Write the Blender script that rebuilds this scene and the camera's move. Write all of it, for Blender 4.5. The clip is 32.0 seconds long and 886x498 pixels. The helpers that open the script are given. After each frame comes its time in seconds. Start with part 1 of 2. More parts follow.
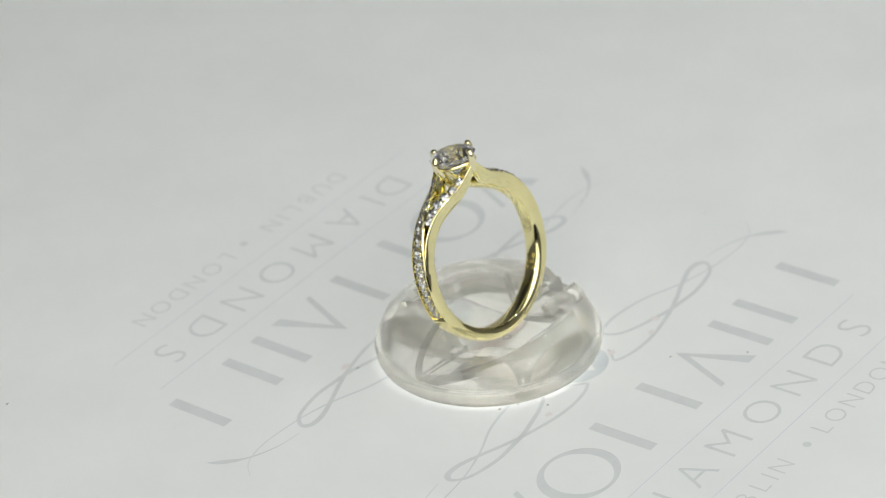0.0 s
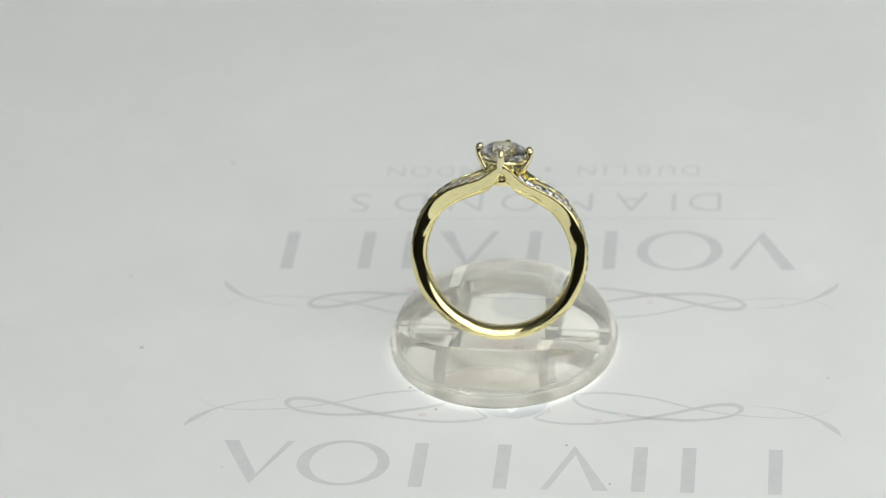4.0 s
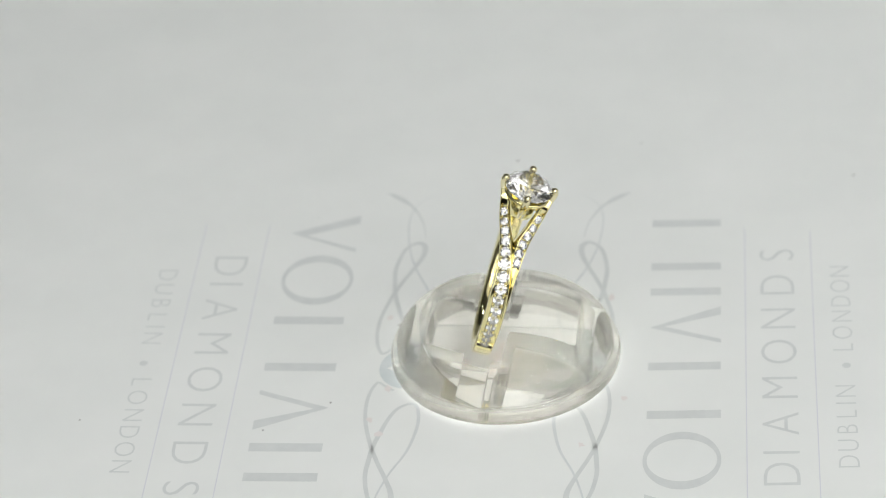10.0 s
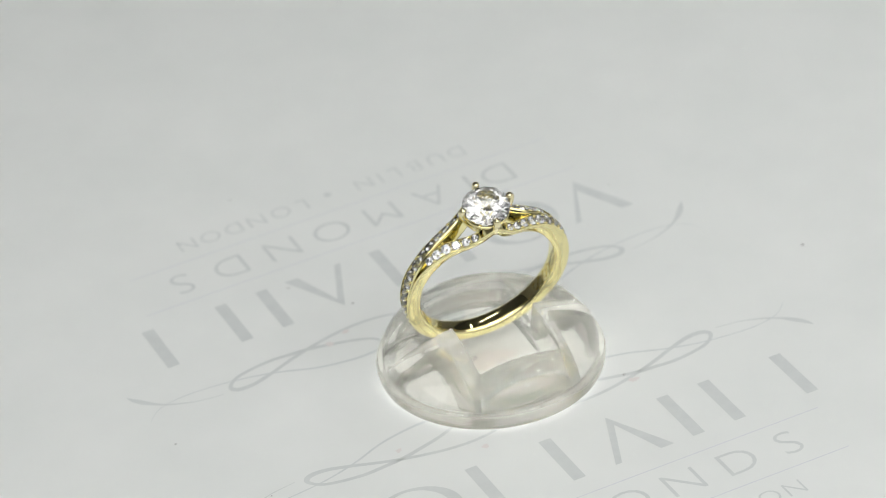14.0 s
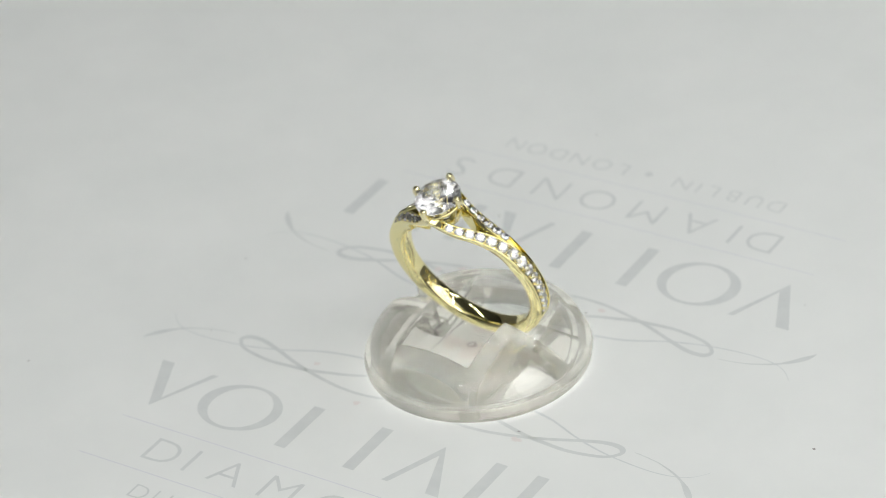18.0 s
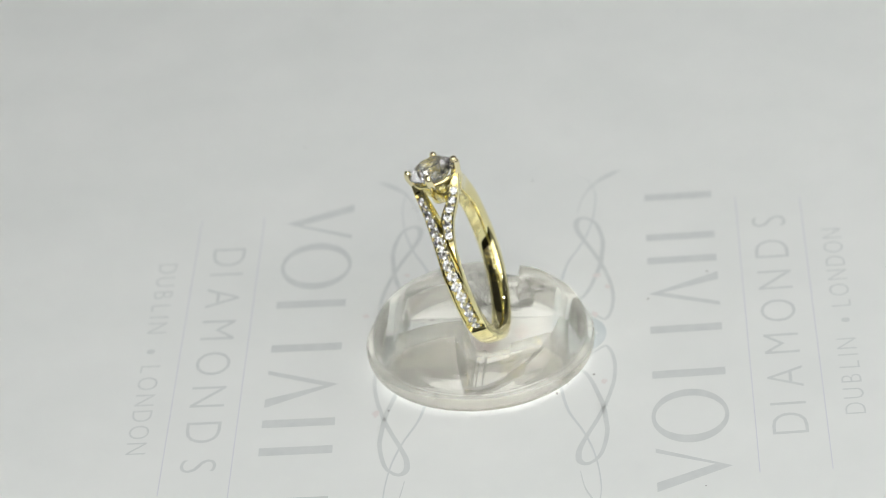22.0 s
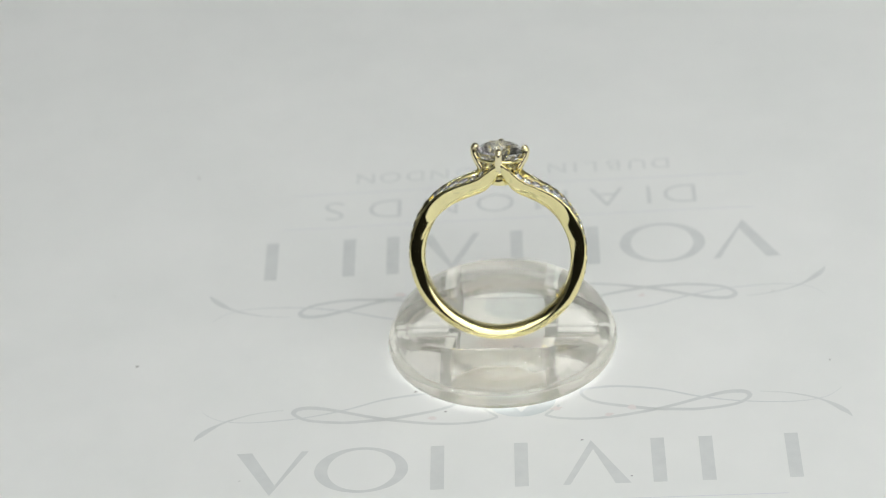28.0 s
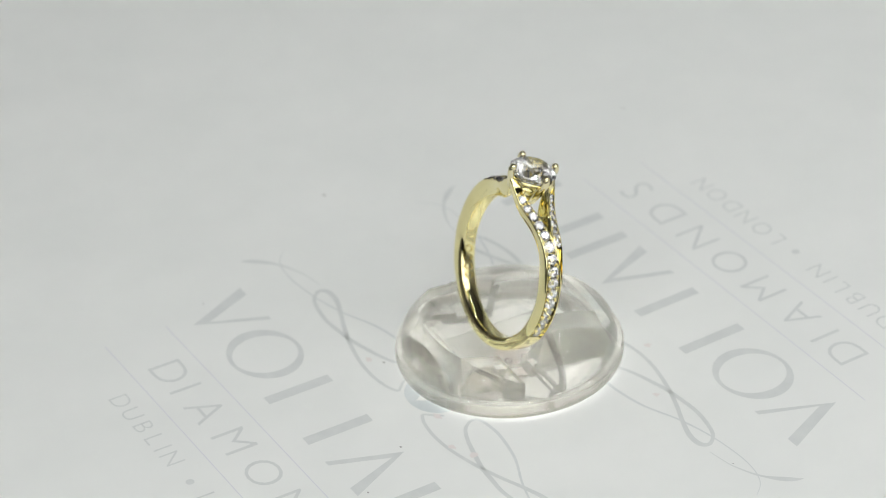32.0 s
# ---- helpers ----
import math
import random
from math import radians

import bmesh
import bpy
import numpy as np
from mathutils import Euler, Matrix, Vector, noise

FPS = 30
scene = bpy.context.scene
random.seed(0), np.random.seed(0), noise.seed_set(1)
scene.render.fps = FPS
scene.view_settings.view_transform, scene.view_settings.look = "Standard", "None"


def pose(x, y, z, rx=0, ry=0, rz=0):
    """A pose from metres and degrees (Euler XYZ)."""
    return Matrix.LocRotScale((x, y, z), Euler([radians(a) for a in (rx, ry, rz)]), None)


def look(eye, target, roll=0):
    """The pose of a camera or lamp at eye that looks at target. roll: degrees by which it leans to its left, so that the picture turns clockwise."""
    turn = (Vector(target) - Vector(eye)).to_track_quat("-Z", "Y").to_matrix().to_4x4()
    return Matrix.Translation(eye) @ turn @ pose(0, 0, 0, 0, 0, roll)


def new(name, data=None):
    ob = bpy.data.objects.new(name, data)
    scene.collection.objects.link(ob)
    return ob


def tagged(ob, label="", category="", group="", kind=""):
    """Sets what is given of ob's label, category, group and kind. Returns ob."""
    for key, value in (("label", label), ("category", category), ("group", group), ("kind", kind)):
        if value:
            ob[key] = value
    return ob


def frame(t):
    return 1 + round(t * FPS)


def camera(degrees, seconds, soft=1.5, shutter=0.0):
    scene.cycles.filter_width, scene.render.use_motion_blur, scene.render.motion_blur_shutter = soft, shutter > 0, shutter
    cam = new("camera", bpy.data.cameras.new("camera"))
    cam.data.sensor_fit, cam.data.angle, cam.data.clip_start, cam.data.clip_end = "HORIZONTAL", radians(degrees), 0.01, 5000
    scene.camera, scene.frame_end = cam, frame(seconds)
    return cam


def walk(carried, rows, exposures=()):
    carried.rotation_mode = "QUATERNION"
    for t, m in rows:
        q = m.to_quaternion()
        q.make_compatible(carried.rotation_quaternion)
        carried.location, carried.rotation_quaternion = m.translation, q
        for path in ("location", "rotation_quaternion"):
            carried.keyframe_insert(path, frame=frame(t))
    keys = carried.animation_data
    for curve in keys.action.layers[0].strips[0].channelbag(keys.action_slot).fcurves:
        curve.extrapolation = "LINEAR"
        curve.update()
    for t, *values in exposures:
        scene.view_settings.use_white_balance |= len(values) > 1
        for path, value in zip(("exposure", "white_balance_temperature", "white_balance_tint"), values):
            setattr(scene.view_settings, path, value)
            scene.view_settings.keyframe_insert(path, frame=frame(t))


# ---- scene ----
# A ring in a clear stand turns on a printed sheet before a fixed camera.
# x runs across the view, y away from the camera, z up; the origin lies on the turning axis, at the height of the sheet.

MM = 0.001
SPIN, T_ZERO = 14.774, 3.593      # degrees a second, clockwise from above; the time at which the turn is nought


def turned(t):
    return pose(0, 0, 0, 0, 0, -SPIN * (t - T_ZERO))


cam = camera(15.522, 32.0, 1.0)
EYE = Vector((-4.85 * MM, -307.44 * MM, 213.3 * MM))
PITCH, ROLL = radians(32.865), -4.816
AIM = EYE + Vector((0, math.cos(PITCH), -math.sin(PITCH)))
cam.data.dof.use_dof, cam.data.dof.focus_distance, cam.data.dof.aperture_fstop = True, 0.353, 34.0
walk(cam, [(0, look(EYE, AIM, ROLL)), (32, look(EYE, AIM, ROLL))])

# ---- world and light ----
world = bpy.data.worlds.new("room_air")
scene.world = world
world.use_nodes = True
wn = world.node_tree.nodes
wn["Background"].inputs[0].default_value = (0.93, 1.0, 0.98, 1)
wn["Background"].inputs[1].default_value = 0.02
scene.view_settings.exposure = 0.0


def area(name, at, target, sx, sy, watts, colour):
    lamp = bpy.data.lights.new(name, "AREA")
    lamp.shape, lamp.size, lamp.size_y, lamp.energy, lamp.color = "RECTANGLE", sx, sy, watts, colour
    ob = new(name, lamp)
    ob.matrix_world = look(at, target)
    return ob


# unseen front light, its side told by the ring's shadows, widened to whiten the stone
area("soft_box", (0.22, -0.48, 0.47), (0.06, -0.04, 0.0), 1.3, 0.6, 4.1, (1.0, 1.0, 0.985))
# added overhead fill with no known source, brightens stone and sheet
area("fill_panel", (0.50, -0.78, 1.08), (0.50, -0.78, 0.0), 2.0, 1.2, 5.4, (1.0, 0.995, 0.985))
LED_BARS = ((0.11, -0.11, 0.345), (-0.10, -0.25, 0.33), (-0.01, 0.11, 0.33), (0.15, -0.25, 0.33), (0.21, 0.09, 0.34))


# ---- materials ----
def material(name):
    m = bpy.data.materials.new(name)
    m.use_nodes = True
    return m, m.node_tree.nodes, m.node_tree.links, m.node_tree.nodes["Principled BSDF"]


def grain(nodes, links, scale, detail=3.0, rough=0.6):
    co = nodes.new("ShaderNodeTexCoord")
    no = nodes.new("ShaderNodeTexNoise")
    no.inputs["Scale"].default_value, no.inputs["Detail"].default_value, no.inputs["Roughness"].default_value = scale, detail, rough
    links.new(co.outputs["Object"], no.inputs["Vector"])
    return no


def ramp(nodes, links, src, a, b, p0=0.3, p1=0.7):
    r = nodes.new("ShaderNodeValToRGB")
    r.color_ramp.elements[0].position, r.color_ramp.elements[1].position = p0, p1
    r.color_ramp.elements[0].color, r.color_ramp.elements[1].color = (*a, 1), (*b, 1)
    links.new(src.outputs["Fac"], r.inputs["Fac"])
    return r


def relief(nodes, links, bsdf, src, strength, distance):
    b = nodes.new("ShaderNodeBump")
    b.inputs["Strength"].default_value, b.inputs["Distance"].default_value = strength, distance
    links.new(src.outputs["Fac"], b.inputs["Height"])
    links.new(b.outputs["Normal"], bsdf.inputs["Normal"])


def plain(name, a, b, scale, roughness=0.6, metallic=0.0, bump=0.0, dist=0.0001, bscale=None, spec=0.5):
    m, n, l, p = material(name)
    g = grain(n, l, scale)
    r = ramp(n, l, g, a, b)
    l.new(r.outputs["Color"], p.inputs["Base Color"])
    p.inputs["Roughness"].default_value, p.inputs["Metallic"].default_value = roughness, metallic
    p.inputs["Specular IOR Level"].default_value = spec
    if bump:
        relief(n, l, p, grain(n, l, bscale or scale * 8), bump, dist)
    return m


def glass(name, colour, ior, rough=0.0):
    m, n, l, p = material(name)
    n.remove(p)
    g = n.new("ShaderNodeBsdfGlass")
    g.inputs["Color"].default_value, g.inputs["IOR"].default_value, g.inputs["Roughness"].default_value = (*colour, 1), ior, rough
    l.new(g.outputs[0], n["Material Output"].inputs["Surface"])
    return m


def brilliant(name, high, low, share):
    """A clear stone whose facets both throw light back and let some through."""
    m, n, l, p = material(name)
    n.remove(p)
    mix = n.new("ShaderNodeMixShader")
    mix.inputs[0].default_value = share
    for i, ior in ((1, high), (2, low)):
        g = n.new("ShaderNodeBsdfGlass")
        g.inputs["Color"].default_value, g.inputs["IOR"].default_value, g.inputs["Roughness"].default_value = (1, 1, 1, 1), ior, 0.0
        l.new(g.outputs[0], mix.inputs[i])
    l.new(mix.outputs[0], n["Material Output"].inputs["Surface"])
    return m


def cloudy_glass(name, colour, ior, rough, clear, haze):
    """Moulded plastic: glassy, with a share of light that goes straight through and a little haze."""
    m, n, l, p = material(name)
    n.remove(p)
    g = n.new("ShaderNodeBsdfGlass")
    g.inputs["Color"].default_value, g.inputs["IOR"].default_value, g.inputs["Roughness"].default_value = (*colour, 1), ior, rough
    relief(n, l, g, grain(n, l, 300.0, 4.0), 0.5, 0.00014)
    t = n.new("ShaderNodeBsdfTransparent")
    t.inputs["Color"].default_value = (*colour, 1)
    d = n.new("ShaderNodeBsdfTranslucent")
    d.inputs["Color"].default_value = (0.9, 0.9, 0.86, 1)
    a, b = n.new("ShaderNodeMixShader"), n.new("ShaderNodeMixShader")
    cloud = ramp(n, l, grain(n, l, 350.0, 3.0), (haze * 0.5,) * 3, (haze * 1.4,) * 3)
    a.inputs[0].default_value = clear
    l.new(g.outputs[0], a.inputs[1])
    l.new(t.outputs[0], a.inputs[2])
    l.new(cloud.outputs["Color"], b.inputs[0])
    l.new(a.outputs[0], b.inputs[1])
    l.new(d.outputs[0], b.inputs[2])
    l.new(b.outputs[0], n["Material Output"].inputs["Surface"])
    return m


PAPER = plain("white_paper", (0.775, 0.785, 0.775), (0.815, 0.82, 0.81), 60.0, 0.55, 0, 0.12, 0.00004, 1500.0, 0.35)
INK = plain("grey_ink", (0.625, 0.64, 0.64), (0.67, 0.685, 0.68), 500.0, 0.5, 0, 0.1, 0.00002, 3000.0)
INK_PALE = plain("pale_grey_ink", (0.63, 0.65, 0.655), (0.67, 0.685, 0.69), 500.0, 0.5)
INK_LINE = plain("lilac_grey_ink", (0.66, 0.66, 0.71), (0.70, 0.70, 0.75), 500.0, 0.5)
EMBLEM = plain("emblem_ink", (0.58, 0.62, 0.63), (0.66, 0.69, 0.70), 300.0, 0.35)
SPECK = plain("dust_speck", (0.28, 0.27, 0.27), (0.42, 0.40, 0.39), 3000.0, 0.9)
PALE_PINK = plain("pale_pink", (0.74, 0.69, 0.68), (0.77, 0.73, 0.72), 900.0, 0.6)
TABLE = plain("white_table", (0.74, 0.75, 0.74), (0.78, 0.785, 0.775), 20.0, 0.5, 0, 0.1, 0.0002)
WALL = plain("dark_wall", (0.035, 0.033, 0.03), (0.05, 0.047, 0.043), 3.0, 0.9)
WALL_PALE = plain("pale_wall", (0.62, 0.61, 0.59), (0.68, 0.67, 0.65), 3.0, 0.9)
CEILING = plain("grey_ceiling", (0.16, 0.16, 0.155), (0.20, 0.20, 0.195), 3.0, 0.9)
GOLD = plain("yellow_gold", (0.88, 0.795, 0.41), (0.92, 0.845, 0.47), 400.0, 0.05, 1.0, 0.03, 0.00003, 900.0)
GOLD_PALE = plain("pale_gold", (0.86, 0.78, 0.48), (0.90, 0.83, 0.56), 600.0, 0.08, 1.0, 0.05, 0.00002, 1500.0)
GOLD_DULL = plain("struck_gold", (0.85, 0.72, 0.28), (0.93, 0.82, 0.40), 3000.0, 0.22, 1.0, 0.2, 0.00003, 6000.0)
DIAMOND = brilliant("diamond", 2.417, 1.6, 0.32)
MELEE = glass("small_diamond", (1, 1, 1), 2.417)
ACRYLIC = cloudy_glass("clear_acrylic", (0.943, 0.936, 0.92), 1.47, 0.006, 0.26, 0.045)
HOUSING = plain("led_housing", (0.5, 0.5, 0.5), (0.6, 0.6, 0.6), 50.0, 0.4, 0.8)
LED, _n, _l, _p = material("led_light")
_p.inputs["Base Color"].default_value = (0.9, 0.9, 0.9, 1)
_p.inputs["Emission Color"].default_value = (0.945, 1.0, 0.96, 1)
_p.inputs["Emission Strength"].default_value = 66.5


# ---- mesh helpers ----
def mesh_of(name, bm, mat, smooth=True, sharp=None):
    me = bpy.data.meshes.new(name)
    bmesh.ops.recalc_face_normals(bm, faces=bm.faces[:])
    for f in bm.faces:
        f.smooth = smooth
    if sharp:
        for e in bm.edges:
            if len(e.link_faces) == 2 and e.calc_face_angle(0) > radians(sharp):
                e.smooth = False
    bm.to_mesh(me)
    bm.free()
    me.materials.append(mat)
    return me


def part(name, bm, mat, parent, label="", smooth=True, sharp=None):
    ob = new(name, mesh_of(name, bm, mat, smooth, sharp))
    ob.parent = parent
    if label:
        tagged(ob, label)
    return ob


def box(bm, x0, x1, y0, y1, z0, z1, bevel=0.0):
    r = bmesh.ops.create_cube(bm, size=1.0, matrix=Matrix.Translation(((x0 + x1) / 2, (y0 + y1) / 2, (z0 + z1) / 2)) @ Matrix.Diagonal((x1 - x0, y1 - y0, z1 - z0, 1)))
    if bevel:
        es = list({e for v in r["verts"] for e in v.link_edges})
        bmesh.ops.bevel(bm, geom=es, offset=bevel, segments=2, profile=0.5, affect="EDGES")


def lathe(profile, segs=96):
    bm = bmesh.new()
    rings = []
    for r, z in profile:
        if r < 1e-9:
            rings.append([bm.verts.new((0, 0, z))])
        else:
            rings.append([bm.verts.new((r * math.cos(2 * math.pi * i / segs), r * math.sin(2 * math.pi * i / segs), z)) for i in range(segs)])
    for a, b in zip(rings, rings[1:]):
        for i in range(segs):
            j = (i + 1) % segs
            if len(a) == 1:
                bm.faces.new((a[0], b[i], b[j]))
            elif len(b) == 1:
                bm.faces.new((a[i], a[j], b[0]))
            else:
                bm.faces.new((a[i], a[j], b[j], b[i]))
    return bm


def lerp(table, x):
    for (a, u), (b, v) in zip(table, table[1:]):
        if x <= b:
            s = max(0.0, (x - a) / (b - a))
            return u + (v - u) * (s * s * (3 - 2 * s))
    return table[-1][1]


def flow(table, x):
    """A smooth course through the rows of a table, without steps at them."""
    n = len(table)
    slope = [(table[min(i + 1, n - 1)][1] - table[max(i - 1, 0)][1]) / (table[min(i + 1, n - 1)][0] - table[max(i - 1, 0)][0]) for i in range(n)]
    for i in range(n - 1):
        (a, u), (b, v) = table[i], table[i + 1]
        if x <= b or i == n - 2:
            w = b - a
            t = min(1.0, max(0.0, (x - a) / w))
            return u * (1 + 2 * t) * (1 - t) ** 2 + slope[i] * w * t * (1 - t) ** 2 + v * t * t * (3 - 2 * t) + slope[i + 1] * w * t * t * (t - 1)


def spline(pts, n=10):
    """A smooth curve through the points."""
    out = []
    for i in range(len(pts) - 1):
        p = [Vector(pts[min(max(i + d, 0), len(pts) - 1)]) for d in (-1, 0, 1, 2)]
        for j in range(n):
            t = j / n
            out.append(0.5 * (2 * p[1] + (p[2] - p[0]) * t + (2 * p[0] - 5 * p[1] + 4 * p[2] - p[3]) * t * t + (3 * p[1] - p[0] - 3 * p[2] + p[3]) * t ** 3))
    out.append(Vector(pts[-1]))
    return out


# ---- the room and the table ----
def room():
    bm = bmesh.new()
    box(bm, -0.75, 0.75, -0.55, 0.75, -0.035, -0.004, 0.003)
    top = tagged(new("table_top", mesh_of("table_top", bm, TABLE, True, 40)), "plain white table top under the printed sheet", "table", kind="structure")
    for x in (-0.70, 0.70):
        for y in (-0.50, 0.70):
            bm = bmesh.new()
            box(bm, x - 0.025, x + 0.025, y - 0.025, y + 0.025, -0.80, -0.035, 0.003)
            part("leg", bm, TABLE, top, "", True, 40)
    # walls and ceiling are unseen additions, toned for what gold and stone reflect
    for name, b in (("wall_north", (-1.6, 1.6, 1.5, 1.56, -0.8, 1.1)), ("wall_south", (-1.6, 1.6, -1.56, -1.5, 0.4, 1.1)),
                    ("wall_east", (1.6, 1.66, -1.56, 1.56, -0.8, 1.1)), ("wall_west", (-1.66, -1.6, -1.56, 1.56, -0.8, 1.1))):
        bm = bmesh.new()
        box(bm, *b)
        tagged(new(name, mesh_of(name, bm, WALL_PALE, False)), "unseen off-white wall, added to brighten the stone's reflections", "wall", kind="structure")
    # added dark panel behind the camera, gives the band's flanks their black reflections
    bm = bmesh.new()
    box(bm, -1.6, 1.6, -1.56, -1.5, -0.8, 0.4)
    tagged(new("dark_reflector", mesh_of("dark_reflector", bm, WALL, False)), "unseen dark panel, added so that the gold reflects black", "wall", kind="structure")
    bm = bmesh.new()
    box(bm, -1.66, 1.66, -1.56, 1.56, -0.86, -0.8)
    tagged(new("floor", mesh_of("floor", bm, WALL, False)), "plain dark floor of the room", "floor", kind="structure")
    bm = bmesh.new()
    box(bm, -1.66, 1.66, -1.56, 1.56, 1.1, 1.16)
    tagged(new("ceiling", mesh_of("ceiling", bm, CEILING, False)), "unseen grey ceiling, added to darken reflections inside the band", "ceiling", kind="structure")


def led_bar(at):
    bar = tagged(new("led_bar"), "aluminium light bar with two rows of white LEDs", "lamp", "light bars over the table")
    bm = bmesh.new()
    box(bm, -0.105, 0.105, -0.008, 0.008, 0.0, 0.010, 0.0015)
    part("housing", bm, HOUSING, bar, "", True, 40)
    bm = lathe([(0, -0.0016), (0.0016, -0.0013), (0.0025, -0.0004), (0.0025, 0.0002), (0, 0.0002)], 16)
    me = mesh_of("led", bm, LED)
    for i in range(28):
        ob = new("led", me)
        ob.parent = bar
        ob.location = (-0.0975 + 0.015 * (i // 2), 0.004 - 0.008 * (i % 2), 0)
    bar.matrix_world = look(at, (0, 0, 0.01))
    up = bar.matrix_world.inverted().to_3x3() @ Vector((0, 0, 1.1 - at[2]))
    for x in (-0.06, 0.06):
        top, foot = Vector((x, 0, 0.005)) + up, Vector((x, 0, 0.005))
        part("cable", tube([foot / MM, (foot + up * 0.5) / MM, top / MM], [0.8, 0.8, 0.8], 8), HOUSING, bar)
    return bar


# ---- the printed sheet ----
SLOPE_X, SLOPE_Y = -0.01536, -0.01273       # the sheet leans a little against the turning axis
ART = ((2.975 * MM, 0.04 * MM, radians(-2.276)), (2.848 * MM, -0.54 * MM, radians(177.921)))     # the two halves of the artwork


def sheet_z(x, y):
    """The height of the slightly warped sheet."""
    k = 1.0 / (1.0 + (math.hypot(x, y) / 0.06) ** 4)
    return SLOPE_X * x + SLOPE_Y * y + k * (-0.00011 - 0.069 * x * x + 0.313 * x * y + 0.301 * y * y)


def on_sheet(x, y, lift=0.02, half_turn=False):
    """A place of the artwork, in its own millimetres, on the sheet."""
    ax, ay, turn = ART[1 if half_turn else 0]
    c, s = math.cos(turn) * MM, math.sin(turn) * MM
    X, Y = c * x - s * y + ax, s * x + c * y + ay
    return Vector((X, Y, sheet_z(X, Y) + lift * MM))


def lay(bm, half_turn, lift=0.02):
    for v in bm.verts:
        v.co = on_sheet(v.co.x, v.co.y, lift, half_turn)


def ribbon(bm, pts, widths, n=10):
    line = spline([(x, y, 0) for x, y in pts], n)
    last = None
    for i, p in enumerate(line):
        d = (line[min(i + 1, len(line) - 1)] - line[max(i - 1, 0)]).normalized()
        w = lerp(widths, i / (len(line) - 1)) / 2
        s = Vector((-d.y, d.x, 0)) * w
        pair = bm.verts.new(p - s), bm.verts.new(p + s)
        if last:
            bm.faces.new((last[0], pair[0], pair[1], last[1]))
        last = pair


def poly(bm, pts):
    bm.faces.new([bm.verts.new((x, y, 0)) for x, y in pts])


def ellipse_ring(bm, cx, cy, rx, ry, ix, iy, n=64, dx=0.0, dy=0.0):
    a = [2 * math.pi * i / n for i in range(n)]
    o = [bm.verts.new((cx + rx * math.cos(t), cy + ry * math.sin(t), 0)) for t in a]
    q = [bm.verts.new((cx + dx + ix * math.cos(t), cy + dy + iy * math.sin(t), 0)) for t in a]
    for i in range(n):
        j = (i + 1) % n
        bm.faces.new((o[i], o[j], q[j], q[i]))


def disc(bm, cx, cy, rx, ry, n=48):
    poly(bm, [(cx + rx * math.cos(2 * math.pi * i / n), cy + ry * math.sin(2 * math.pi * i / n)) for i in range(n)])


def letters(bm, text, places, base, height, widen=1.0):
    """Letters of the built-in font, each centred at its place, as flat faces."""
    for ch, x in zip(text, places):
        cu = bpy.data.curves.new("letter", "FONT")
        cu.body, cu.resolution_u, cu.offset = ch, 4, -0.014
        ob = bpy.data.objects.new("letter", cu)
        me = bpy.data.meshes.new_from_object(ob)
        co = np.array([v.co[:] for v in me.vertices])
        lo, hi = co.min(0), co.max(0)
        k = height / 0.729 * 1.0
        cx = (lo[0] + hi[0]) / 2
        vs = [bm.verts.new((x + (c[0] - cx) * k * widen, base + c[1] * k, 0)) for c in co]
        for p in me.polygons:
            try:
                bm.faces.new([vs[i] for i in p.vertices])
            except ValueError:
                pass
        bpy.data.objects.remove(ob)
        bpy.data.meshes.remove(me)
        bpy.data.curves.remove(cu)


def finer(bm, step):
    """Cuts long edges, so that flat print follows the warp of the sheet."""
    for _ in range(4):
        es = [e for e in bm.edges if e.calc_length() > step]
        if not es:
            break
        bmesh.ops.subdivide_edges(bm, edges=es, cuts=1)
    bmesh.ops.triangulate(bm, faces=bm.faces[:])


STROKE_A = [(-36.6, -15.43), (-36.15, -14.58), (-35.09, -13.33), (-34.07, -12.4), (-33.03, -11.7), (-31.61, -11.03), (-29.73, -10.39), (-26.87, -9.95)]
STROKE_B = [(-36.04, -9.65), (-34.8, -11.0), (-33.16, -11.8), (-30.59, -12.18), (-27.41, -12.04), (-24.25, -11.62), (-21.73, -11.03), (-19.2, -10.22),
            (-15.4, -8.71), (-11.06, -7.92), (-8.37, -8.01), (-7.0, -8.4), (-6.75, -9.2)]
STROKE_C = [(-6.75, -9.2), (-7.73, -10.42), (-9.64, -11.29), (-12.17, -11.99), (-14.7, -12.58), (-17.23, -12.83), (-19.76, -12.97), (-22.63, -12.58),
            (-24.56, -11.93), (-25.63, -10.72), (-24.96, -9.87), (-23.04, -9.86), (-20.46, -10.68), (-17.25, -11.94), (-14.06, -12.96), (-10.26, -13.8),
            (-7.1, -14.03), (-4.58, -13.77), (-3.18, -13.32), (-2.8, -12.9), (-3.8, -11.83), (-4.24, -11.13)]


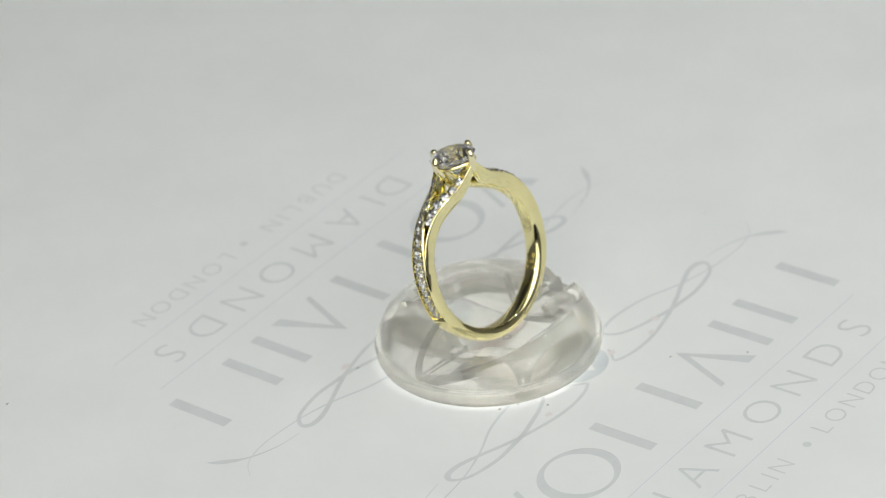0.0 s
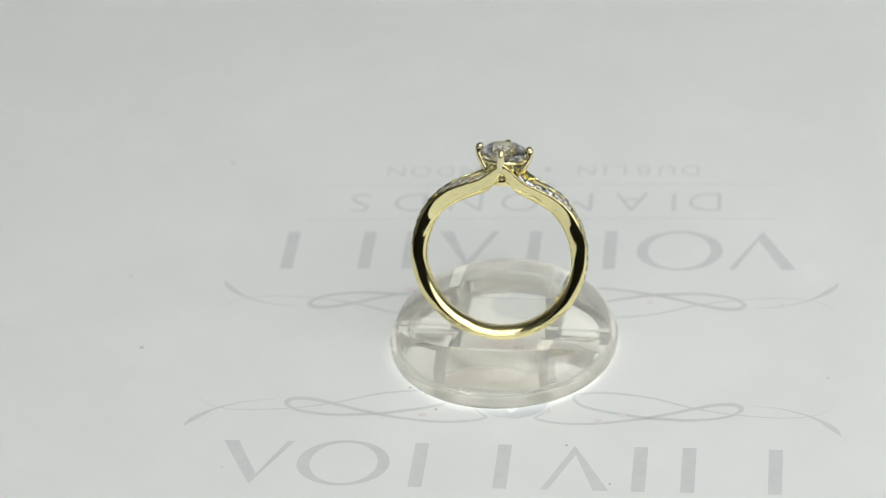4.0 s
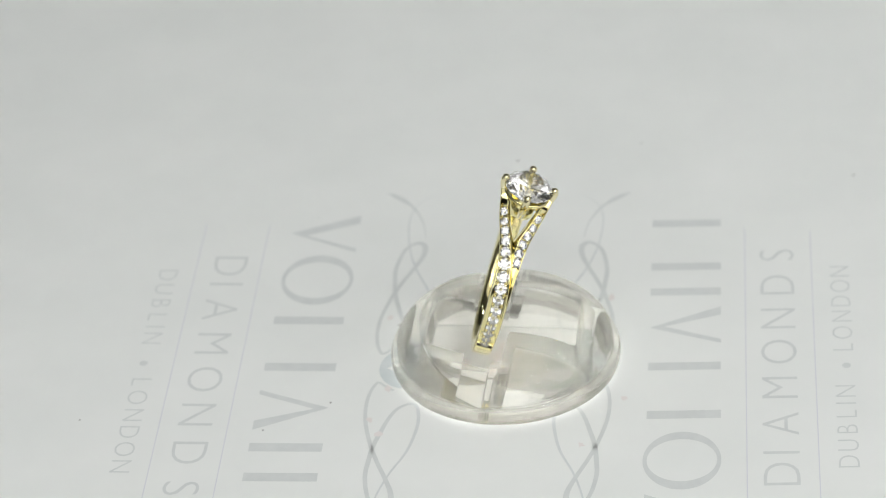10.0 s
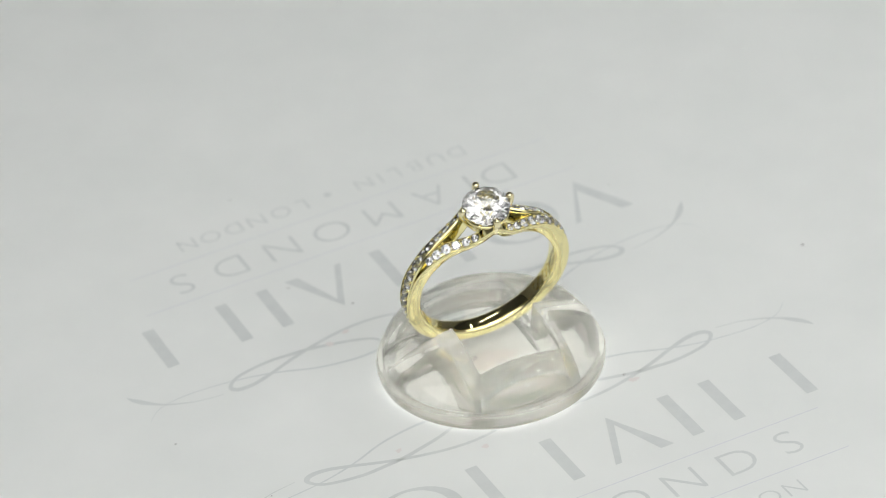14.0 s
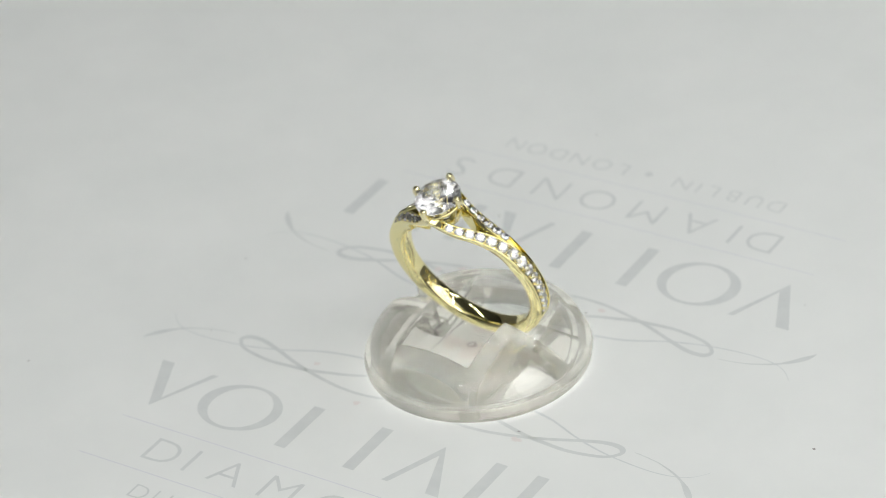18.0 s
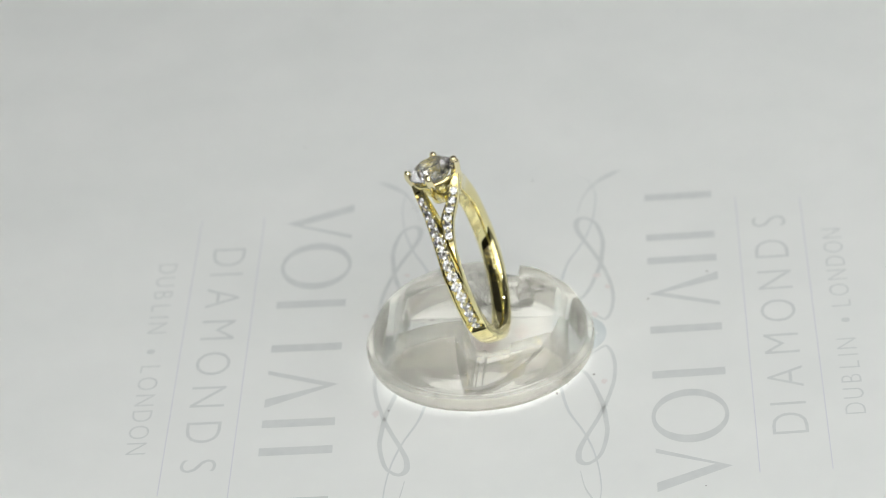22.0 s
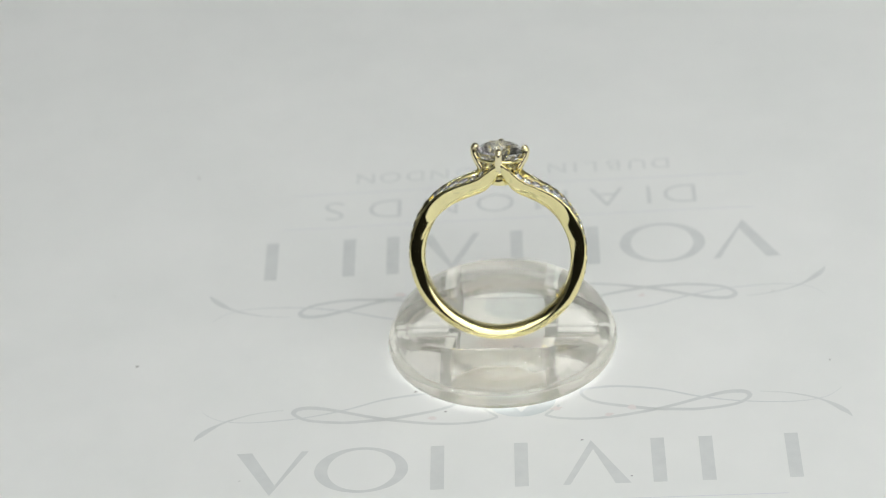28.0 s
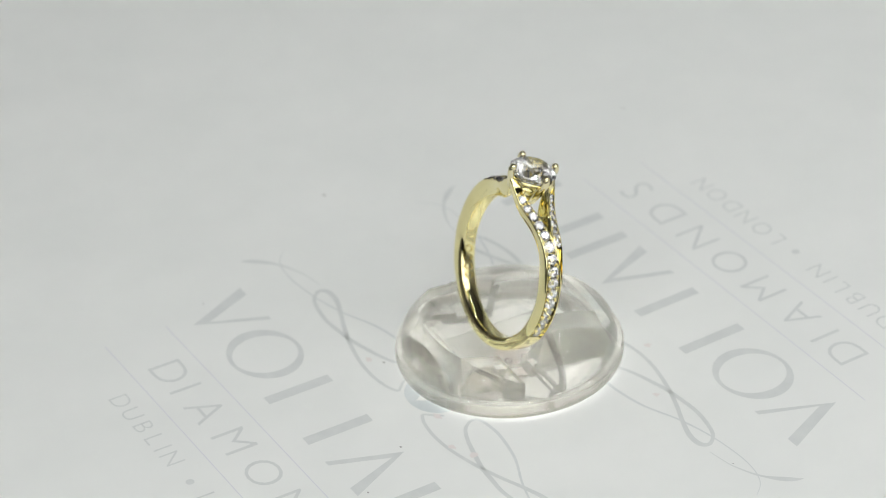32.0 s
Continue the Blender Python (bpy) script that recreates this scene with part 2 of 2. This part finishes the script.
def printed_sheet():
    card = tagged(new("paper_sheet"), "white printed paper sheet with pale grey lettering, flourishes and rules", "paper")
    bm = bmesh.new()
    half, n = 0.150, 100
    grid = [[bm.verts.new((x, y, sheet_z(x, y))) for x in (half * (2 * i / n - 1) for i in range(n + 1))] for y in (half * (2 * j / n - 1) for j in range(n + 1))]
    for j in range(n):
        for i in range(n):
            bm.faces.new((grid[j][i], grid[j][i + 1], grid[j + 1][i + 1], grid[j + 1][i]))
    r = bmesh.ops.extrude_face_region(bm, geom=bm.faces[:])
    for v in r["geom"]:
        if isinstance(v, bmesh.types.BMVert):
            v.co.z -= 0.15 * MM
    part("sheet", bm, PAPER, card)
    for half_turn in (False, True):
        def ink(name, draw, mat, label="", step=0.0, lift=0.02):
            bm = bmesh.new()
            draw(bm)
            if step:
                finer(bm, step)
            lay(bm, half_turn, lift)
            me_ob = part(name, bm, mat, card, label, False)
            return me_ob

        # the name: plain wedges, a ring and bars
        top, low = -18.2, -26.45
        ink("wedge", lambda b: (poly(b, [(-31.6, top), (-29.9, top), (-27.1, low + 1.9), (-27.6, low)]), poly(b, [(-27.6, low), (-27.1, low + 1.9), (-24.4, top), (-23.6, top)])), INK, "", 2.0)
        ink("ring_mark", lambda b: ellipse_ring(b, -17.7, -22.2, 5.15, 4.3, 3.75, 3.85, 64, 0.05, 0.0), INK)
        for x0, x1 in ((-10.1, -8.6), (-0.9, 0.6), (14.1, 15.6), (19.4, 20.9), (28.8, 30.3)):
            ink("bar", lambda b: poly(b, [(x0, low), (x1, low), (x1, top), (x0, top)]), INK, "", 2.0)
        ink("wedge", lambda b: (poly(b, [(4.3, low), (5.1, low), (7.75, top - 1.7), (7.55, top)]), poly(b, [(7.55, top), (7.75, top - 1.7), (10.0, low), (11.7, low)])), INK, "", 2.0)
        # words and rules
        ink("word", lambda b: letters(b, "DIAMONDS", (-20.42, -16.62, -11.4, -4.6, 2.34, 9.0, 15.94, 22.25), -35.1, 4.4, 1.1), INK, "the word DIAMONDS in thin grey capitals")
        ink("word", lambda b: letters(b, "DUBLIN", (-18.4, -15.5, -12.55, -9.75, -7.8, -5.5), -41.5, 2.5, 1.05), INK, "the word DUBLIN in small grey capitals")
        ink("word", lambda b: letters(b, "LONDON", (3.0, 5.9, 9.2, 12.3, 15.4, 18.5), -41.5, 2.5, 1.05), INK, "the word LONDON in small grey capitals")
        ink("dot", lambda b: disc(b, -0.6, -40.6, 0.5, 0.5, 20), INK)
        ink("rule", lambda b: poly(b, [(-29.2, -29.35), (28.4, -29.35), (28.4, -29.23), (-29.2, -29.23)]), INK_LINE, "", 3.0)
        ink("rule", lambda b: poly(b, [(-29.4, -37.16), (27.5, -37.16), (27.5, -37.04), (-29.4, -37.04)]), INK_LINE, "", 3.0)
        # flourishes, one on each side of the emblem
        for s in (1, -1):
            m = lambda pts: [(s * x, y) for x, y in pts]
            ink("flourish", lambda b: (ribbon(b, m(STROKE_A), [(0, 0.12), (0.22, 0.75), (0.5, 0.3), (1, 0.1)]),), INK, "", 0, 0.020)
            ink("flourish", lambda b: (ribbon(b, m(STROKE_B), [(0, 0.06), (0.3, 0.16), (0.55, 0.25), (0.8, 0.4), (1, 0.4)]),), INK_PALE, "", 0, 0.024)
            ink("flourish", lambda b: (ribbon(b, m(STROKE_C), [(0, 0.4), (0.2, 0.55), (0.4, 0.45), (0.47, 0.7), (0.6, 0.5), (0.85, 0.4), (1, 0.3)]),), INK, "", 0, 0.028)
        ink("emblem", lambda b: disc(b, 0.0, -9.9, 3.9, 3.25), EMBLEM, "grey oval emblem", 2.0)
        ink("emblem_mark", lambda b: poly(b, [(-1.1, -10.6), (0.0, -12.3), (1.1, -10.6), (0.6, -10.6), (0.0, -11.5), (-0.6, -10.6)]), PAPER, "", 0, 0.03)
    # dust specks and small marks
    rng = random.Random(7)
    for x, y, r in ((-44.3, 0.3, 0.35), (-40.0, 42.0, 0.3), (-31.0, -23.4, 0.15), (-11.9, -7.4, 0.3), (-10.0, -8.6, 0.25), (35.2, -4.3, 0.2), (-13.5, 11.6, 0.25),
                    (10.2, -46.3, 0.2), (45.8, 24.9, 0.2), (-48.3, 15.6, 0.2), (6.6, -18.1, 0.2), (11.8, -25.2, 0.2), (-8.5, -11.6, 0.25), (4.0, 7.2, 0.4), (29.9, 10.3, 0.15)):
        bm = bmesh.new()
        poly(bm, [(x + r * rng.uniform(0.5, 1.0) * math.cos(a), y + 0.7 * r * rng.uniform(0.5, 1.0) * math.sin(a)) for a in (i * math.pi / 4 for i in range(8))])
        lay(bm, False, 0.035)
        part("speck", bm, SPECK, card, "", False)
    # small pink smudges round the stand and larger pale pink patches beneath it
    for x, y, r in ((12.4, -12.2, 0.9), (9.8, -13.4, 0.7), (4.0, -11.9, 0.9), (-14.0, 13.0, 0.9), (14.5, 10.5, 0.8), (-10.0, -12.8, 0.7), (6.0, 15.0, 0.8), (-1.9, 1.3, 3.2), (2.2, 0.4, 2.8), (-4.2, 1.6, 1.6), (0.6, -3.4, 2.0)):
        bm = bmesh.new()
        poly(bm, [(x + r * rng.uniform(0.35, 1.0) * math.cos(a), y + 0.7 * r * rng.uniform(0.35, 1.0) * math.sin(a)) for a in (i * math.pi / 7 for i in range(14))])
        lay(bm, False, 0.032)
        part("pink_patch", bm, PALE_PINK, card, "", False)
    bm = bmesh.new()
    ellipse_ring(bm, -0.1, 0.0, 0.62, 0.5, 0.34, 0.27, 20, 0.06, 0.03)
    lay(bm, False, 0.04)
    part("centre_mark", bm, SPECK, card, "", False)
    return card


# ---- the clear stand ----
STAND_AT, STAND_TURN = Vector((1.15 * MM, 1.45 * MM)), -5.5
# the ring's own frame: x along its plane, y along its axis, z up through the stone
RING_X = Vector((0.99157, -0.10717, -0.07279))
RING_Z = Vector((0.10234, 0.30338, 0.94736))
RING_Y = RING_Z.cross(RING_X).normalized()
RING_AT = Vector((1.301, 1.748, 12.119)) * MM
RING_POSE = Matrix.Translation(RING_AT) @ Matrix((RING_X, RING_Y, RING_Z)).transposed().to_4x4()
# the head leans a touch against the band
HEAD = pose(-0.15 * MM, 0, 12.5 * MM, -1.2, 0, 0) @ pose(0, 0, -12.4 * MM)


def display_stand():
    base = tagged(new("display_stand"), "clear moulded acrylic ring stand, a low slotted dome on the paper", "stand")
    z0 = sheet_z(*STAND_AT) + 0.12 * MM
    lean = Matrix(((1, 0, 0), (0, 1, 0), (SLOPE_X, SLOPE_Y, 1))).to_4x4()
    place = Matrix.Translation((STAND_AT.x, STAND_AT.y, z0)) @ lean @ pose(0, 0, 0, 0, 0, STAND_TURN)

    def dome(gap, foot, z_low):
        """The turned body: a rounded foot, a small ledge and a full dome; gap is how far it lies within the outer skin."""
        arc = spline([(12.36, 0, 2.05), (12.38, 0, 2.9), (12.0, 0, 3.85), (11.1, 0, 4.75), (9.8, 0, 5.55), (8.0, 0, 6.4), (5.4, 0, 7.15), (2.6, 0, 7.5), (0.3, 0, 7.6)], 4)
        bm = lathe([(r * MM, z * MM) for r, z in [(0, z_low)] + foot + [(max(p.x - gap, 0.2), p.z - gap * 0.8) for p in arc] + [(0, 7.605 - gap * 0.8)]], 128)
        bm.transform(place)
        return bm

    def block(m, *b, bevel=0.3):
        bm = bmesh.new()
        box(bm, *[v * MM for v in b], bevel * MM)
        bm.transform(m)
        return bm

    def cut(bm, *takes):
        """bm less the solids given, worked out in millimetres."""
        for b in (bm, *takes):
            b.transform(Matrix.Scale(1 / MM, 4))
        ob = new("solid", mesh_of("solid", bm, ACRYLIC, False))
        rest = [new("take", mesh_of("take", t, ACRYLIC, False)) for t in takes]
        for t in rest:
            mod = ob.modifiers.new("cut", "BOOLEAN")
            mod.operation, mod.object, mod.solver = "DIFFERENCE", t, "EXACT"
        out = bmesh.new()
        out.from_mesh(bpy.data.meshes.new_from_object(ob.evaluated_get(bpy.context.evaluated_depsgraph_get())))
        for o in [ob] + rest:
            bpy.data.objects.remove(o)
        out.transform(Matrix.Scale(MM, 4))
        return out

    rim = [(12.33, 0.02), (12.72, 0), (12.92, 0.1), (13.06, 0.4), (13.16, 0.9), (13.16, 1.4), (13.05, 1.7), (12.85, 1.85), (12.4, 1.87), (12.33, 1.8), (12.33, 0.02)]
    bm = lathe([(r * MM, z * MM) for r, z in rim], 128)
    bm.transform(place)
    part("rim", bm, ACRYLIC, base, "", True, 35).visible_shadow = False
    foot = [(12.3, 0), (12.3, 1.95)]
    w = 1.25     # the wall of the moulding
    ledge = place @ pose(0, -1.5 * MM, 3.2 * MM, -17, 0, 0)     # the posts are cut away on one side of the ring
    hollow = cut(dome(w, [(11.2, -1.0), (11.0, 1.0)], -1.0),
                 block(place, -5.0 - w, 5.0 + w, -8.7 - w, 8.7 + w, -2, 14), block(RING_POSE, -16, 16, -1.55 - w, 1.55 + w, -10.0 - w, 8),
                 block(ledge, -15, 15, -9.0, 1.5 + w, -w, 14))
    bm = cut(dome(0.0, foot, 0.0), block(RING_POSE, -14, 14, -1.55, 1.55, -10.0, 6), block(ledge, -14, 14, -9.0, 1.5, 0.0, 12, bevel=0.6), block(place, -5.0, 5.0, -8.7, 8.7, 0.8, 12), hollow)
    part("dome", bm, ACRYLIC, base, "", True, 28).visible_shadow = False
    return base


# ---- the ring ----
def stone(bm, r, table=0.57, crown=34.5, pavilion=40.8, girdle=0.045, m=Matrix()):
    """A round brilliant cut about the girdle's centre: table, stars, kites and halves above, mains and halves below."""
    up, down = math.tan(radians(crown)), math.tan(radians(pavilion))
    pts = [(0, 0, -girdle / 2 - down)]
    c = math.cos(math.pi / 8)
    for i in range(8):
        a = math.pi / 4 * i
        b = a + math.pi / 8
        mid, low = 0.80, 0.25
        pts.append((table * math.cos(a), table * math.sin(a), girdle / 2 + (1 - table) * up))
        pts.append((mid * math.cos(b), mid * math.sin(b), girdle / 2 + (1 - mid * c) * up + 0.004))
        pts.append((low * math.cos(b), low * math.sin(b), -girdle / 2 - (1 - low * c) * down - 0.004))
        for g in (a, b):
            pts += [(math.cos(g), math.sin(g), z) for z in (-girdle / 2, girdle / 2)]
    vs = [bm.verts.new(m @ (Vector(p) * r)) for p in pts]
    h = bmesh.ops.convex_hull(bm, input=vs)
    bmesh.ops.delete(bm, geom=[v for v in h["geom_interior"] + h["geom_unused"] if isinstance(v, bmesh.types.BMVert)], context="VERTS")


def sweep(path, closed_ends=True):
    """A skin through closed sections."""
    bm = bmesh.new()
    rings = [[bm.verts.new(p) for p in sec] for sec in path]
    n = len(rings[0])
    for a, b in zip(rings, rings[1:]):
        for i in range(n):
            j = (i + 1) % n
            bm.faces.new((a[i], a[j], b[j], b[i]))
    if closed_ends:
        bm.faces.new(rings[0][::-1])
        bm.faces.new(rings[-1])
    return bm


R_OUT = [(0, 9.8), (40, 9.83), (90, 10.02), (120, 10.12), (135, 10.02), (148, 9.78), (156, 9.68), (162, 9.72), (167, 9.98), (172, 10.5), (176, 11.05), (180, 11.6)]
THICK = [(0, 1.5), (60, 1.62), (90, 1.76), (120, 1.95), (150, 1.9), (160, 1.85), (167, 1.95), (172, 2.0), (176, 1.75), (180, 1.2)]
MAIN_Y = [(0, 0.0), (70, 0.0), (100, -0.02), (126, -0.38), (148, -1.10), (165, -1.92), (180, -2.60)]
MAIN_W = [(0, 2.25), (60, 2.15), (95, 2.15), (112, 2.05), (126, 1.75), (148, 1.45), (165, 1.2), (180, 0.95)]
SIDE_Y = [(96, 0.84), (108, 0.83), (118, 0.77), (128, 0.75), (148, 0.90), (165, 1.74), (180, 2.56)]
SIDE_W = [(96, 0.38), (108, 0.48), (118, 0.68), (128, 1.0), (148, 1.5), (165, 1.2), (180, 0.95)]
RECESS = [(0, 0.0), (63, 0.0), (65, 0.56), (172, 0.56), (175, 0.0), (180, 0.0)]
SMALL_R = [(66, 0.50), (100, 0.64), (126, 0.70), (148, 0.60), (170, 0.46)]
INSET = [(0, 0.62), (80, 0.50), (110, 0.42), (130, 0.36), (150, 0.32), (180, 0.25)]     # the comfort fit: how far the inner edge is rounded across
BEVEL = [(0, 0.42), (80, 0.36), (110, 0.36), (130, 0.45), (150, 0.5), (180, 0.5)]
ROUND = [(0, 0.35), (45, 0.25), (62, 0.04), (180, 0.03)]
LEAN = [(0, 0.0), (105, 0.0), (128, 9.0), (148, 18.0), (165, 22.0), (180, 14.0)]        # the strands lean outwards towards the head


def along(deg, y, side=0):
    """A place on the ring's outer face, its outward and its sideward direction; degrees from the bottom, towards +x."""
    a = radians(abs(deg))
    s = 1 if deg >= 0 else -1
    r = flow(R_OUT, abs(deg))
    out, across = Vector((s * math.sin(a), 0, -math.cos(a))), Vector((0, 1, 0))
    k = radians(flow(LEAN, abs(deg))) * side
    return Vector((s * r * math.sin(a), y, -r * math.cos(a))), out * math.cos(k) + across * math.sin(k), across * math.cos(k) - out * math.sin(k)


def section(deg, y, w, side, lift=0.0, deep=0.0):
    d = abs(deg)
    p, out, across = along(deg, y, side)
    th, rec, inset, rd = flow(THICK, d) + deep, lerp(RECESS, d), flow(INSET, d), lerp(ROUND, d)
    h = w / 2
    inset = min(inset, 0.55 * h)
    wall = min(0.20, 0.15 * w)
    flank = th * (1 - flow(BEVEL, d))
    mid, bow = -(flank + 0.24 + rd) / 2, 0.05
    half = [(h * 0.3, -rec - rd * 0.03), (h - wall - 0.05, -rec - rd * 0.3), (h - wall, -rd * 0.4), (h - 0.12, -rd * 0.55), (h - 0.07, -0.04 - rd * 0.7), (h, -0.24 - rd), (h + bow, mid)]
    half += [(h - inset * (1 - math.cos(q)), -flank - (th - flank) * math.sin(q)) for q in (math.pi / 10 * i for i in range(6))]
    half += [((h - inset) * 0.5, -th - 0.035)]
    prof = [(-u, v) for u, v in half[::-1]] + half
    return [(p + across * u + out * (v + lift)) * MM for u, v in prof]


def pave(strand, start, stop, y_of, w_of, side, melee, bead_me):
    """Small stones along the recess, with a beaded bar between each two."""
    d, s = start, 1 if start > 0 else -1

    def stand_on(d):
        p, out, _ = along(d, y_of(abs(d)), side)
        fwd = (along(d + s * 0.5, y_of(abs(d) + 0.5))[0] - p).normalized()
        across = out.cross(fwd).normalized()
        return p, Matrix((fwd, across, fwd.cross(across))).transposed().to_4x4()

    while abs(d) < abs(stop):
        r = min(flow(SMALL_R, abs(d)), 0.44 * w_of(abs(d)))
        p, rot = stand_on(d)
        ob = new("small_diamond", melee)
        ob.parent = strand
        ob.matrix_local = Matrix.Translation((p + rot @ Vector((0, 0, -0.09))) * MM) @ rot @ pose(0, 0, 0, 5 * math.sin(3.1 * d), 5 * math.cos(4.7 * d), 37 * d) @ Matrix.Scale(r * MM, 4)
        step = math.degrees(2 * r / flow(R_OUT, abs(d))) * s
        p, rot = stand_on(d + step / 2)
        b = new("setting_bar", bead_me)
        b.parent = strand
        b.matrix_local = Matrix.Translation(p * MM) @ rot @ Matrix.Scale(r / 0.5, 4)
        d += step


def tube(pts, radii, segs=12):
    line = [Vector(p) for p in pts]
    secs = []
    ref = Vector((0.3, 0.2, 0.9)).normalized()
    for i, p in enumerate(line):
        t = (line[min(i + 1, len(line) - 1)] - line[max(i - 1, 0)]).normalized()
        u = t.cross(ref).normalized()
        v = t.cross(u)
        secs.append([(p + (u * math.cos(a) + v * math.sin(a)) * radii[i]) * MM for a in (2 * math.pi * j / segs for j in range(segs))])
    return sweep(secs)


def diamond_ring():
    ring = tagged(new("diamond_ring"), "yellow gold twist ring set with one round diamond and pave shoulders", "ring")
    melee_bm = bmesh.new()
    stone(melee_bm, 1.0, 0.55, 33, 41, 0.05)
    melee = mesh_of("small_diamond", melee_bm, MELEE, False)
    bead_bm = tube([(0, -0.5, -0.16), (0, 0, -0.20), (0, 0.5, -0.16)], [0.09, 0.07, 0.09], 6)
    for e in (-1, 1):
        for u, v, q in ((-0.13, 0.34, 0.10), (0.13, 0.34, 0.10), (0.0, 0.44, 0.08)):
            bmesh.ops.create_icosphere(bead_bm, subdivisions=2, radius=q * MM, matrix=Matrix.Translation(Vector((u, e * v, -0.03)) * MM))
    bead_me = mesh_of("setting_bar", bead_bm, GOLD)
    # the band runs from one claw over its shoulder, round below and up to the claw opposite
    degs = [d * 1.25 for d in range(-144, 145)]
    secs = []
    for d in degs:
        s = 1 if d >= 0 else -1
        secs.append(section(d, s * flow(MAIN_Y, abs(d)), flow(MAIN_W, abs(d)), -s))
    band = part("band", sweep(secs), GOLD, ring, "", True, 32)
    pave(band, 69, 172, lambda a: flow(MAIN_Y, a), lambda a: flow(MAIN_W, a), -1, melee, bead_me)
    pave(band, -69, -172, lambda a: -flow(MAIN_Y, a), lambda a: flow(MAIN_W, a), 1, melee, bead_me)
    for s in (1, -1):
        secs = [section(s * d, s * flow(SIDE_Y, d), flow(SIDE_W, d), s, -0.10 + 0.10 * min(1, (d - 96) / 36), -0.5 + 0.68 * lerp([(96, 0.0), (142, 1.0)], d)) for d in (96 + 1.2 * i for i in range(71))]
        strand = part("side_strand", sweep(secs), GOLD, ring, "", True, 32)
        pave(strand, s * 135, s * 172, lambda a: s * flow(SIDE_Y, a), lambda a: flow(SIDE_W, a), s, melee, bead_me)
    # the claws: two rise from the strands, two from the small basket under the stone
    for k in range(4):
        a = math.pi / 2 * k - math.pi / 2
        u = Vector((math.cos(a), math.sin(a), 0))
        z = Vector((0, 0, 1))
        if k % 2:
            course, girth = ((1.2, 8.7), (2.05, 10.1), (2.72, 11.3), (2.92, 11.9), (2.95, 12.2), (2.86, 12.5)), (0.42, 0.46, 0.43, 0.40, 0.40, 0.36)
        else:
            course, girth = ((2.40, 10.3), (2.55, 10.9), (2.72, 11.4), (2.84, 11.8), (2.90, 12.15), (2.82, 12.48)), (0.42, 0.45, 0.43, 0.41, 0.39, 0.35)
        line = spline([(d, 0, h) for d, h in course], 4)
        bm = tube([u * p.x + z * p.z for p in line], [lerp([(i / (len(girth) - 1), g) for i, g in enumerate(girth)], j / (len(line) - 1)) for j in range(len(line))], 16)
        bm.transform(HEAD)
        c = part("claw", bm, GOLD_PALE, ring)
        bm = bmesh.new()
        bmesh.ops.create_uvsphere(bm, u_segments=16, v_segments=10, radius=0.42 * MM, matrix=HEAD @ Matrix.Translation((u * 2.79 + z * 12.46) * MM))
        part("claw_tip", bm, GOLD_PALE, c)
    prof = [(0.6, 8.3), (1.25, 8.3), (1.38, 8.55), (1.32, 9.1), (0.9, 9.25), (0.6, 9.1), (0.6, 8.3)]
    bm = lathe([(r * MM, z * MM) for r, z in prof], 48)
    bm.transform(HEAD)
    part("basket", bm, GOLD, ring, "", True, 40)
    bm = lathe([((2.42 + 0.16 * math.cos(a)) * MM, (11.2 + 0.22 * math.sin(a)) * MM) for a in (i * math.pi / 6 for i in range(13))], 48)
    bm.transform(HEAD)
    part("rail", bm, GOLD, ring)
    bm = bmesh.new()
    stone(bm, 2.70 * MM, 0.57, 34.5, 40.8, 0.045, HEAD @ Matrix.Translation((0, 0, 12.08 * MM)))
    part("diamond", bm, DIAMOND, ring, "round brilliant-cut clear diamond", False)
    # the struck fineness mark inside the band
    cu = bpy.data.curves.new("mark", "FONT")
    cu.body, cu.extrude = "750", 0.02
    ob = bpy.data.objects.new("mark", cu)
    me = bpy.data.meshes.new_from_object(ob)
    bm = bmesh.new()
    bm.from_mesh(me)
    bpy.data.objects.remove(ob)
    for v in bm.verts:
        d = radians(69 - v.co.x * 9.5)
        r = 8.17 + v.co.z * 2
        v.co = Vector((r * math.sin(d), -(v.co.y - 0.35) * 1.5, -r * math.cos(d))) * MM
    part("fineness_mark", bm, GOLD_DULL, ring, "the number 750 struck inside the band", False)
    for s, degs in ((1, (44,)), (-1, (50, 57, 64, 71))):
        for deg in degs:
            bm = bmesh.new()
            ellipse_ring(bm, 0, 0, 0.46, 0.52, 0.30, 0.34, 20)
            for v in bm.verts:
                d = radians(deg + v.co.x * 6.9)
                v.co = Vector((s * 8.17 * math.sin(d), v.co.y, -8.17 * math.cos(d))) * MM
            part("punch_mark", bm, GOLD_DULL, ring, "", False)
    ring.matrix_world = RING_POSE
    return ring


room()
for at in LED_BARS:
    led_bar(at)
SHEET = printed_sheet()
STAND = display_stand()
RING = diamond_ring()


def motions():
    times = [i * 0.5 for i in range(65)]
    walk(SHEET, [(t, turned(t)) for t in times])
    walk(STAND, [(t, turned(t)) for t in times])
    walk(RING, [(t, turned(t) @ RING_POSE) for t in times])


motions()
